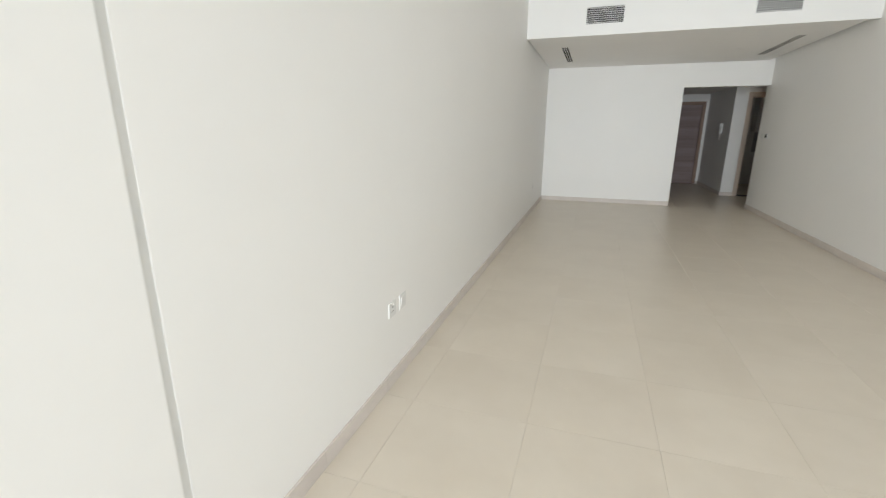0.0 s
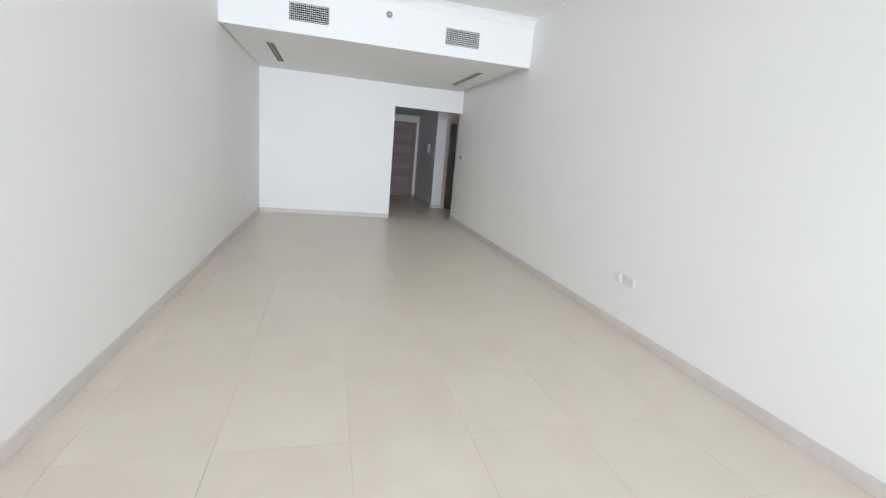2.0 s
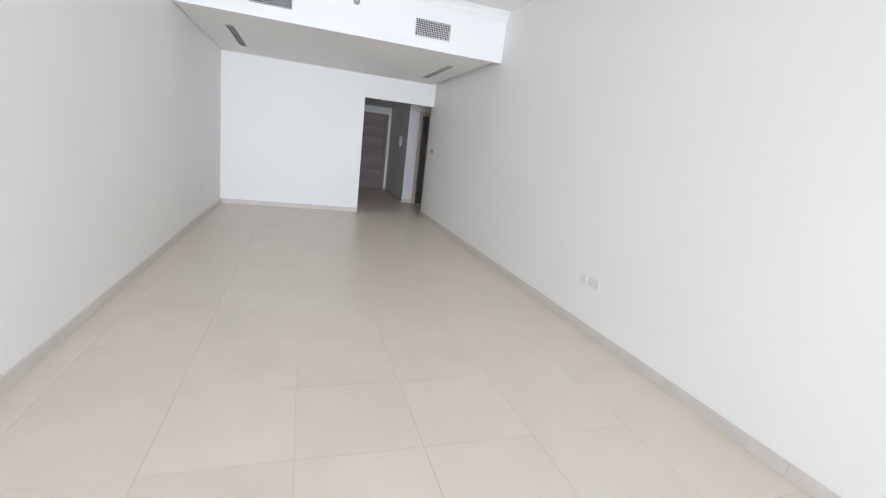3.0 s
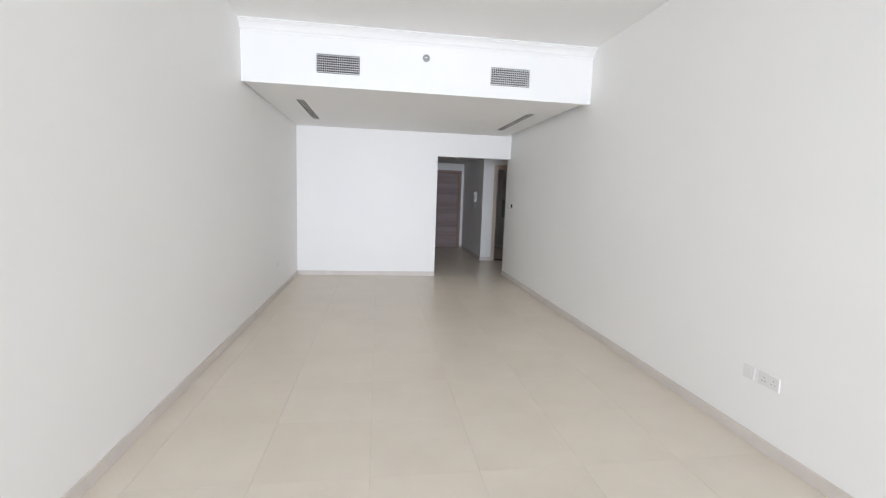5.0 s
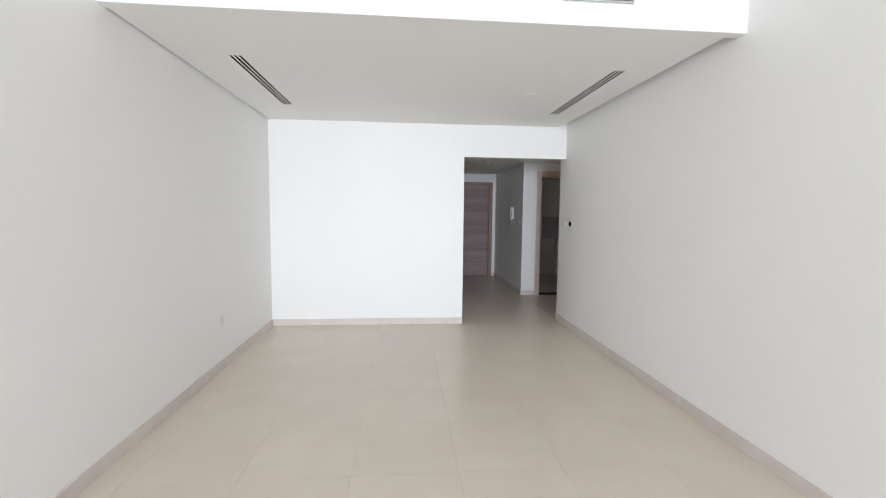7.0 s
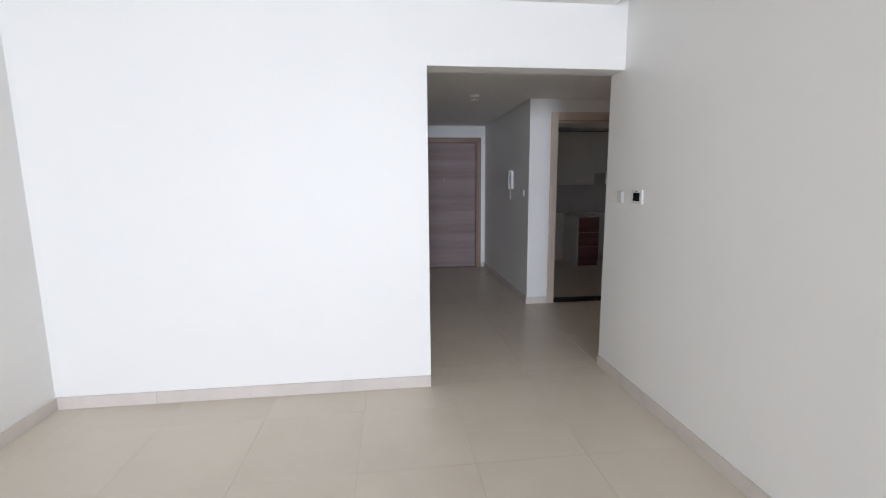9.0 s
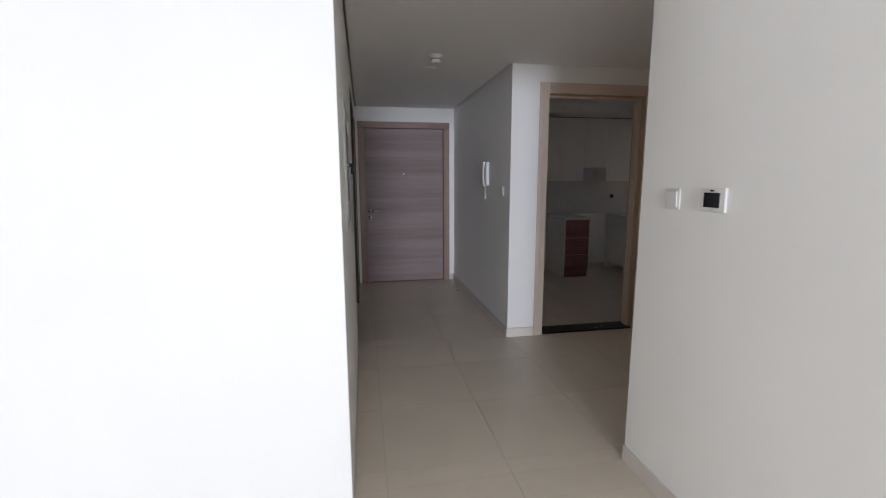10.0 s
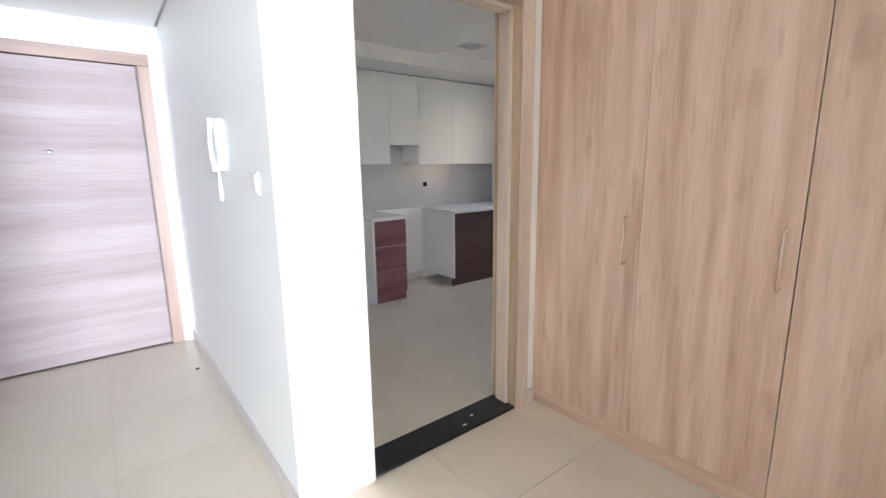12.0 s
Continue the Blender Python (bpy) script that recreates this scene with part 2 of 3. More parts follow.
def structure(name, bm, mat, label):
    return tagged(new(name, mesh(name, bm, mat)), label, name.split("_")[0], kind="structure")


def thing(name, m, label, category, group="", kind=""):
    ob = new(name)
    ob.matrix_world = m
    ob.empty_display_size = 0.1
    return tagged(ob, label, category, group, kind)


def slab(axis, a0, a1, u0, u1, v0, v1, holes=()):
    """A plate square to one axis, a0 to a1 thick, with rectangular holes (u0, u1, v0, v1) through it."""
    us = sorted({u0, u1, *(h[i] for h in holes for i in (0, 1) if u0 < h[i] < u1)})
    vs = sorted({v0, v1, *(h[i] for h in holes for i in (2, 3) if v0 < h[i] < v1)})
    full = {}
    for i in range(len(us) - 1):
        for j in range(len(vs) - 1):
            cu, cv = (us[i] + us[i + 1]) / 2, (vs[j] + vs[j + 1]) / 2
            full[i, j] = not any(h[0] < cu < h[1] and h[2] < cv < h[3] for h in holes)
    bm, made = bmesh.new(), {}

    def vert(a, u, v):
        if (a, u, v) not in made:
            made[a, u, v] = bm.verts.new({"x": (a, u, v), "y": (u, a, v), "z": (u, v, a)}[axis])
        return made[a, u, v]

    for (i, j), solid in full.items():
        if not solid:
            continue
        ua, ub, va, vb = us[i], us[i + 1], vs[j], vs[j + 1]
        for a in (a0, a1):
            bm.faces.new([vert(a, *p) for p in ((ua, va), (ub, va), (ub, vb), (ua, vb))])
        for di, dj, p, q in ((-1, 0, (ua, va), (ua, vb)), (1, 0, (ub, va), (ub, vb)), (0, -1, (ua, va), (ub, va)), (0, 1, (ua, vb), (ub, vb))):
            if not full.get((i + di, j + dj)):
                bm.faces.new((vert(a0, *p), vert(a0, *q), vert(a1, *q), vert(a1, *p)))
    return bm


# ---- plan ----
W = 3.77              # living room width
TOP = 3.17            # living room ceiling
LOW = 2.575           # underside of the bulkhead
FRONT = -3.007        # face of the bulkhead
OPEN = 2.43           # left edge of the opening, and hall wall
HEAD = 2.17           # underside of the header
REND = 0.188          # end of the living room's side wall
HALL = 2.345          # hall ceiling
KW = 1.975            # kitchen wall
HX = 3.75             # hall wall with the intercom
EW = 4.348            # entrance wall
WARD = 5.122          # wardrobe fronts
KB, KX = 4.75, 7.5    # kitchen back and side wall
KC = 2.45             # kitchen ceiling
T = 0.2

VENTS = ((0.737, 1.188, 2.705, 2.906), (2.590, 3.041, 2.705, 2.906))
SLOTS = ((0.395, 0.49, -2.25, -0.79), (3.295, 3.39, -2.25, -0.70))
DOOR_A, DOOR_B = (2.0, 3.36, -1.0, 2.15), (3.53, 4.27, -1.0, 2.15)
PANEL_1, PANEL_2 = (0.448, 0.950, 1.207, 1.738), (1.337, 1.72, 1.08, 1.75)

# ---- walls, ceilings ----
bm = slab("x", -T, 0, -8.675, 0.0, -0.1, TOP)
box(bm, -T, 0, BACK, -8.70, -0.1, TOP)
structure("wall_west", bm, PAINT, "plain white painted wall with a vertical movement joint")
structure("wall_joint", boxed(-T, -0.001, -8.70, -8.675, -0.1, TOP), SEALANT, "grey sealant strip in the wall joint")
structure("wall_east", slab("x", W, W + T, BACK, REND, -0.1, TOP), PAINT, "plain white painted living room wall")
structure("wall_north", slab("y", 0.0, 0.165, -T, W, -0.1, TOP, [(OPEN, W + 1, -1, HEAD)]), PAINT,
          "white painted wall with a hall opening under a header")
structure("wall_south", slab("y", BACK - T, BACK, -T, W + T, -0.1, TOP, [(0.25, 2.65, 0.18, 2.72)]), PAINT,
          "white painted wall around a wide window")
structure("ceiling_living", slab("z", TOP, TOP + 0.1, -T, W + T, BACK - T, 0.3), CEILING, "plain white ceiling")
bm = slab("y", FRONT, -2.93, 0.0, W, LOW, TOP - 0.002, VENTS)
structure("ceiling_bulkhead_face", bm, CEILING, "white plaster bulkhead face with two grille openings")
bm = slab("z", LOW, LOW + 0.03, 0.016, 3.676, -2.93, -0.002, SLOTS)
box(bm, 3.646, 3.676, -2.93, -0.002, LOW + 0.03, TOP - 0.01)
structure("ceiling_bulkhead", bm, CEILING, "lowered white ceiling with a shadow gap along the wall")


def cornice(x0, x1):
    prof = ((0, 0), (0, -0.105), (0.010, -0.105), (0.010, -0.088), (0.022, -0.08), (0.034, -0.06), (0.055, -0.035), (0.075, -0.024),
            (0.082, -0.014), (0.095, -0.012), (0.095, 0))
    bm = bmesh.new()
    ends = [[bm.verts.new((x, FRONT - d, TOP + h - 0.001)) for d, h in prof] for x in (x0, x1)]
    k = len(prof)
    for i in range(k):
        bm.faces.new((ends[0][i], ends[0][(i + 1) % k], ends[1][(i + 1) % k], ends[1][i]))
    bm.faces.new(ends[0]), bm.faces.new(ends[1])
    return bm


structure("trim_cornice", cornice(0.001, W - 0.001), CEILING, "white moulded plaster cornice above the bulkhead")

# hall
bm = slab("x", OPEN - T, OPEN, 0.165, EW, -0.1, 2.6, [DOOR_A, DOOR_B, PANEL_1, PANEL_2])
structure("wall_hall_west", bm, PAINT, "white painted hall wall with two doorways and recessed cabinets")
structure("wall_hall_north", slab("y", EW, EW + T, OPEN - T, HX + 0.175, -0.1, 2.6, [(2.47, 3.67, -1, 2.15)]), PAINT,
          "white painted wall around the entrance door")
structure("wall_hall_east", slab("x", HX, HX + 0.175, KW + 0.175, EW, -0.1, 2.6), PAINT, "white painted hall wall with intercom")
structure("wall_kitchen_south", slab("y", KW, KW + 0.175, HX, KX, -0.1, 2.6, [(4.06, 5.0, -1, 2.14)]), PAINT,
          "white painted wall around the kitchen doorway")
structure("wall_niche_south", slab("y", 0.02, REND, W + T, 6.0, -0.1, 2.6), PAINT, "plain white wall beside the wardrobe")
structure("wall_niche_east", slab("x", 5.76, 5.96, REND, KW, -0.1, 2.6), PAINT, "plain white wall behind the wardrobe")
bm = slab("z", HALL, HALL + 0.02, OPEN + 0.018, HX - 0.018, 0.165, EW - 0.002)
box(bm, HX - 0.018, 5.76, REND + 0.001, KW - 0.002, HALL, HALL + 0.02)
box(bm, OPEN - T, 6.0, 0.165, EW, HALL + 0.07, HALL + 0.12)
structure("ceiling_hall", bm, CEILING, "white hall ceiling with a shadow gap at the walls")

# kitchen
structure("wall_kitchen_west", slab("x", HX, HX + 0.175, EW + T, KB + T, -0.1, 2.6), PAINT, "plain white kitchen wall")
structure("wall_kitchen_north", slab("y", KB, KB + T, HX + 0.175, KX, -0.1, 2.6), PAINT, "white painted kitchen wall")
structure("wall_kitchen_east", slab("x", KX, KX + T, KW, KB + T, -0.1, 2.6, [(2.4, 3.75, 1.0, 2.2)]), PAINT, "white kitchen wall with an added unseen window")
bm = slab("z", KC, KC + 0.1, HX + 0.1, KX, KW + 0.1, KB + 0.1)
box(bm, HX + 0.175, KX, 4.03, KB, 2.29, KC - 0.001)
structure("ceiling_kitchen", bm, CEILING, "white kitchen ceiling with a bulkhead over the wall cupboards")
structure("wall_backsplash", slab("y", KB - 0.01, KB, 5.0, KX, 0.87, 1.6), SPLASH, "pale grey tiled backsplash")

# side room behind the first hall doorway, closed and unlit
structure("wall_side_room_west", slab("x", 0.3, 0.45, 0.165, EW, -0.1, 2.6), PAINT, "plain side room wall")
structure("wall_side_room_north", slab("y", 3.44, 3.5, 0.45, OPEN - T, -0.1, 2.6), PAINT, "plain side room wall")
structure("wall_side_room_south", slab("y", 0.9, 1.0, 0.45, OPEN - T, -0.1, 2.6), PAINT, "plain side room wall")
structure("ceiling_side_room", slab("z", 2.5, 2.6, 0.3, OPEN - T, 0.9, EW), CEILING, "plain side room ceiling")


# ---- window behind the walk ----
def window():
    w = thing("window_1", pose(0.25, BACK, 0.18), "wide white aluminium sliding window", "window", kind="structure")
    bm = bmesh.new()
    for d in ((0, 2.4, 0, 0.06), (0, 2.4, 2.48, 2.54), (0, 0.06, 0.06, 2.48), (2.34, 2.4, 0.06, 2.48), (1.17, 1.23, 0.06, 2.48)):
        box(bm, d[0], d[1], -0.12, -0.05, d[2], d[3], 0.004, 1)
    part("window_frame", bm, GRILLE, w)
    for x in (0.06, 1.23):
        p = part("pane", boxed(x, x + 1.11, -0.09, -0.08, 0.06, 2.48), GLASS_CLEAR, w)
        p.visible_shadow = False


window()


# out of view, added so that sky light brightens the kitchen
def added_kitchen_window():
    w = thing("window_2", pose(KX, 2.4, 1.0), "white aluminium kitchen window, unseen, added for its light", "window", kind="structure")
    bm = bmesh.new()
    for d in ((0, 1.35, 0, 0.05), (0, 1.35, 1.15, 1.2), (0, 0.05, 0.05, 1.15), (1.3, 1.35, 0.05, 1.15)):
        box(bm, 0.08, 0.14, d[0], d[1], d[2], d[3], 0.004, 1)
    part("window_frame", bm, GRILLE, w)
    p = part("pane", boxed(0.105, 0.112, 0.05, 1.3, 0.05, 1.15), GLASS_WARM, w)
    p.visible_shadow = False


added_kitchen_window()


# ---- doors ----
def lever(parent, x, y, z, mat=CHROME, side=1):
    """A lever handle on a round rose, with a keyhole rose under it, on a face looking to -y."""
    h = part("handle", round_bar(bmesh.new(), (x, y, z), (x, y - 0.010, z), 0.026, 20), mat, parent, "satin chrome lever handle on a round rose", True)
    bm = round_bar(bmesh.new(), (x, y - 0.008, z), (x, y - 0.055, z), 0.010)
    round_bar(bm, (x - 0.008 * side, y - 0.05, z), (x + 0.115 * side, y - 0.05, z), 0.009, 12, 0.008)
    part("lever", bm, mat, h, "", True)
    part("keyhole_rose", round_bar(bmesh.new(), (x, y, z - 0.085), (x, y - 0.008, z - 0.085), 0.025, 20), mat, parent, "round chrome keyhole rose", True)


def entrance_door():
    d = thing("door_1", pose(0, EW, 0), "closed wood-grain flat entrance door in a wooden frame", "door", kind="structure")
    x0, x1, top, c = 2.462, 3.682, 2.16, 0.082
    part("frame_post", boxed(x0, x0 + c, -0.018, 0.12, 0, top - c, bevel=0.003), BROWN, d)
    part("frame_post", boxed(x1 - c, x1, -0.018, 0.12, 0, top - c, bevel=0.003), BROWN, d)
    part("frame_head", boxed(x0, x1, -0.018, 0.12, top - c, top, bevel=0.003), BROWN_X, d)
    part("leaf", boxed(x0 + c + 0.004, x1 - c - 0.004, 0.012, 0.06, 0.012, top - c - 0.004, bevel=0.002), DOORWOOD, d,
         "flat leaf with horizontal pinkish-brown grain")
    bm = boxed(x0 + c, x1 - c, 0.06, 0.1, 0, top - c)
    part("back_panel", bm, BROWN, d)
    lever(d, x0 + c + 0.055, 0.012, 0.99)
    v = turned(((0.017, 0.0), (0.017, 0.004), (0.015, 0.008), (0.011, 0.0115), (0.006, 0.0135), (0.001, 0.014)), 24)
    bmesh.ops.transform(v, matrix=pose(3.06, 0.012, 1.48, 90), verts=v.verts)
    part("viewer", v, CHROME, d, "small domed chrome door viewer", True)


entrance_door()


def doorway(name, along, lo, hi, top, thick, label, leaf=None, cased=True):
    """A lined door opening. Built along x with its face looking to -y, then turned."""
    d = thing(name, along, label, "door", kind="structure")
    post, head = (FRAME, FRAME_X) if cased else (SHADED_FRAME, SHADED_FRAME)
    deep, deep_head = (LINING_SHADED, LINING_SHADED_X) if cased else (SHADED_FRAME, SHADED_FRAME)
    c, p, lin = 0.07, 0.014, 0.022
    if cased:
        for a, b in ((lo - c + 0.005, lo + lin - 0.005), (hi - lin + 0.005, hi + c - 0.005)):
            part("casing", boxed(a, b, -p, 0.0, 0, top + c, bevel=0.002), post, d)
            part("casing", boxed(a, b, thick, thick + p, 0, top + c, bevel=0.002), post, d)
        part("casing_head", boxed(lo + lin - 0.005, hi - lin + 0.005, -p, 0.0, top - lin + 0.005, top + c, bevel=0.002), head, d)
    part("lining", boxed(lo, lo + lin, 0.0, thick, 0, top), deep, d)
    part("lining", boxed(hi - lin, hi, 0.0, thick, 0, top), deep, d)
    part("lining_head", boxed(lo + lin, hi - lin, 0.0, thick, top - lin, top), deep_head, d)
    s = 0.018 if cased else 0.012
    # cased stops take the paler wood, which paints their lit edge
    part("door_stop", boxed(lo + lin, lo + lin + s, 0.055, thick - 0.04, 0, top - lin, bevel=0.002), post, d)
    part("door_stop", boxed(hi - lin - s, hi - lin, 0.055, thick - 0.04, 0, top - lin, bevel=0.002), post, d)
    part("door_stop", boxed(lo + lin + s, hi - lin - s, 0.055, thick - 0.04, top - lin - s, top - lin, bevel=0.002), head, d)
    if leaf:
        part("leaf", boxed(lo + lin + s, hi - lin - s, thick - 0.04, thick - 0.005, 0.008, top - lin - s - 0.003, bevel=0.002), leaf, d)
    return d


doorway("door_2", pose(0, KW, 0), 4.06, 5.0, 2.135, 0.175, "open kitchen doorway with a light wood frame")
west = pose(OPEN, 0, 0) @ Matrix(((0, -1, 0, 0), (1, 0, 0, 0), (0, 0, 1, 0), (0, 0, 0, 1)))
doorway("door_3", west, DOOR_A[0], DOOR_A[1], DOOR_A[3], T, "closed brown hall door, doorway shade painted into its near-black wood", SHADED_LEAF, False)
doorway("door_4", west, DOOR_B[0], DOOR_B[1], DOOR_B[3], T, "closed brown wood hall door in a frame, both darkened for shade", SHADED_LEAF, False)

structure("threshold", boxed(OPEN - T + 0.01, OPEN - 0.002, DOOR_B[0] + 0.022, DOOR_B[1] - 0.022, 0.0, 0.012, bevel=0.002), GRANITE, "black granite threshold under the hall door")
structure("threshold", boxed(4.082, 4.978, KW + 0.002, KW + 0.173, 0.0, 0.014, bevel=0.002), GRANITE, "polished black granite kitchen threshold")


# ---- wardrobe ----
def wardrobe():
    w = thing("wardrobe", pose(WARD, REND, 0), "built-in light oak laminate wardrobe reaching the ceiling", "wardrobe")
    depth, y1, top = 0.6, KW - REND - 0.001, HALL - 0.003
    bm = boxed(0.022, depth, 0.002, y1, 0.1, top)
    part("carcass", bm, OAK, w)
    part("plinth", boxed(0.012, 0.03, 0.002, y1, 0.0, 0.092, bevel=0.001), OAK_PLINTH, w, "light oak laminate plinth")
    joints = (0.006, 0.835 - REND - 0.0035, 0.835 - REND, 1.3925 - REND, 1.394 - REND, y1 - 0.001)
    for i, (a, b) in enumerate(((joints[0], joints[1]), (joints[2], joints[3]), (joints[4], joints[5]))):
        door = part("door", boxed(0, 0.02, a, b, 0.096, top - 0.004, bevel=0.0012), OAK, w, "flat light oak laminate door with vertical grain")
        if i == 0:
            continue
        hy = (0.876, 1.457)[i - 1] - REND
        bm = bmesh.new()
        for z in (0.91, 1.122):
            round_bar(bm, (0, hy, z), (-0.026, hy, z), 0.004, 10)
        round_bar(bm, (-0.026, hy, 0.904), (-0.026, hy, 1.128), 0.004, 10)
        part("handle", bm, HANDLE, door, "slim satin bar handle", True)


OAK_PLINTH = wood("oak_plinth", ((0.48, 0.315, 0.22), (0.62, 0.445, 0.335), (0.73, 0.56, 0.445)), "y")
HANDLE = mottled("satin_nickel_champagne", (0.80, 0.66, 0.54), (0.86, 0.73, 0.61), 0.34, metal=1.0, scale=12, fine=300, bump=0.02)
wardrobe()


# ---- kitchen ----
def base_unit(x0, x1, label, drawers):
    u = thing("base_cabinet", pose(x0, 4.13, 0), label, "cabinet", "kitchen base cabinets")
    w, d = x1 - x0, 0.6
    part("side_panel", boxed(0, 0.018, 0.0, d, 0.0 if drawers else 0.1, 0.835, bevel=0.001), CABWHITE, u, "white side panel")
    part("body", boxed(0.018, w, 0.021, d, 0.1, 0.835), CABWHITE, u)
    part("plinth", boxed(0.018, w, 0.03 if drawers else 0.05, 0.066, 0.0, 0.1), DRAWER if drawers else DARKFRONT, u)
    if drawers:
        for z0, z1 in ((0.085, 0.325), (0.331, 0.57), (0.576, 0.83)):
            part("drawer_front", boxed(0.020, w - 0.002, 0.0, 0.019, z0, z1, bevel=0.0015), DRAWER, u, "dark reddish wood drawer front")
    else:
        for i in range(2):
            a = 0.02 + i * (w - 0.02) / 2
            part("door", boxed(a, a + (w - 0.02) / 2 - 0.003, 0.0, 0.019, 0.105, 0.83, bevel=0.0015), DARKFRONT, u, "dark brown wood door")


base_unit(5.31, 5.69, "narrow kitchen drawer unit, reddish wood fronts, white side", True)
base_unit(6.315, 7.495, "white sided kitchen base cabinet with dark brown doors", False)
for x0, x1, label in ((5.29, 5.695, "short white stone kitchen worktop over the drawer unit"), (6.305, 7.495, "long white stone kitchen worktop over the dark-fronted cabinet")):
    top = boxed(x0, x1, 4.105, KB - 0.012, 0.836, 0.868, bevel=0.003)
    tagged(new("worktop", mesh("worktop", top, QUARTZ)), label, "worktop", "kitchen worktops")


def wall_unit(x0, x1, z0, z1, label):
    u = thing("wall_cabinet", pose(x0, 4.4, z0), label, "cabinet", "kitchen wall cabinets")
    w, h, n = x1 - x0, z1 - z0, max(1, round((x1 - x0) / 0.45))
    part("body", boxed(0.001, w - 0.001, 0.02, KB - 4.4 - 0.001, 0, h - 0.014), CABWHITE, u)
    # near-black strip: the gap's shadow is put in by colour
    part("filler", boxed(0.001, w - 0.001, 0.05, KB - 4.4 - 0.001, h - 0.0135, h), DARK, u, "dark strip painted in for the shadow gap under the bulkhead")
    for i in range(n):
        a = i * w / n
        part("door", boxed(a + 0.0007, a + w / n - 0.0007, 0, 0.019, -0.012, h - 0.014, bevel=0.0015), CABWHITE, u, "flat white door")


wall_unit(4.9, 5.70, 1.39, 2.288, "white handleless kitchen wall cabinet")
wall_unit(5.70, 6.06, 1.585, 2.288, "short white kitchen wall cabinet over the hob")
wall_unit(6.06, 7.49, 1.385, 2.288, "wide white handleless kitchen wall cabinet")


def wall_box(m, label):
    s = thing("socket_box", m, label, "socket")
    part("back_box", slab("y", -0.004, 0.006, -0.045, 0.045, -0.04, 0.04, [(-0.032, 0.032, -0.028, 0.028)]), SHADE_GREY, s)
    part("cavity", boxed(-0.032, 0.032, 0.003, 0.0095, -0.028, 0.028), DARK, s)


wall_box(pose(6.375, KB - 0.0162, 1.14), "open black electrical box in the backsplash")


def ceiling_grille(x, y):
    g = thing("ceiling_vent", pose(x, y, KC), "small dark slatted vent in the kitchen ceiling", "vent", "kitchen ceiling vents")
    part("frame", slab("z", -0.012, 0, -0.15, 0.15, -0.1, 0.1, [(-0.125, 0.125, -0.075, 0.075)]), GRILLE, g)
    part("backing", boxed(-0.124, 0.124, -0.074, 0.074, -0.004, -0.001), DARK, g)
    for i in range(6):
        y = -0.06 + i * 0.024
        part("slat", boxed(-0.124, 0.124, y - 0.002, y + 0.002, -0.011, -0.0045), ALU, g)


ceiling_grille(6.16, 3.69)
ceiling_grille(5.52, 3.03)


# ---- hall fixtures ----
def smoke_detector(m, label):
    s = thing("smoke_detector", m, label, "smoke detector")
    part("base", turned(((0.05, 0), (0.052, -0.004), (0.052, -0.014), (0.049, -0.018))), PLASTIC, s, "", True)
    part("chamber", turned(((0.040, -0.0185), (0.036, -0.024), (0.033, -0.034), (0.037, -0.036), (0.036, -0.052), (0.030, -0.058), (0.012, -0.060))), PLASTIC, s, "", True)
    part("vent_ring", turned(((0.0345, -0.0245), (0.0352, -0.0300), (0.0345, -0.0335)), 24), DARK, s, "dark vent ring", True)


smoke_detector(pose(3.091, 1.842, HALL), "white round smoke detector on the hall ceiling")


def sprinkler_plate(m, label):
    s = thing("sprinkler_cover", m, label, "sprinkler")
    part("plate", turned(((0.062, -0.0005), (0.062, -0.002), (0.060, -0.003), (0.001, -0.0032))), CEILING, s, "", True)


sprinkler_plate(pose(2.855, -1.474, LOW), "flat white concealed sprinkler cover on the bulkhead")
sprinkler_plate(pose(3.097, 2.24, HALL), "flat white concealed sprinkler cover on the hall ceiling")
sprinkler_plate(pose(5.70, 3.92, KC), "flat white concealed sprinkler cover in the kitchen")


def plate(bm, w, h, d, y=0.0, bevel=0.004):
    return box(bm, -w / 2, w / 2, y - d, y, -h / 2, h / 2, bevel, 2)


TO_WEST = Matrix(((0, 1, 0, 0), (-1, 0, 0, 0), (0, 0, 1, 0), (0, 0, 0, 1)))    # a face on the east wall, looking to -x
TO_EAST = Matrix(((0, -1, 0, 0), (1, 0, 0, 0), (0, 0, 1, 0), (0, 0, 0, 1)))    # a face on the west wall, looking to +x


def light_switch(m, label):
    s = thing("light_switch", m, label, "switch", "wall switches")
    part("plate", plate(bmesh.new(), 0.086, 0.086, 0.0065), PLASTIC, s)
    bm = plate(bmesh.new(), 0.062, 0.066, 0.006, bevel=0.002)
    bmesh.ops.rotate(bm, verts=bm.verts, cent=(0, 0, 0), matrix=Matrix.Rotation(radians(3), 3, "X"))
    bmesh.ops.translate(bm, verts=bm.verts, vec=(0, -0.005, 0))
    part("rocker", bm, PLASTIC, s)
    part("seam", boxed(-0.031, 0.031, -0.0077, -0.0065, 0.0335, 0.0355), SHADE_GREY, s)


light_switch(pose(W, -0.026, 1.322) @ TO_WEST, "white square light switch beside the thermostat")
light_switch(pose(HX, 2.176, 1.30) @ TO_WEST, "white square light switch beside the intercom")


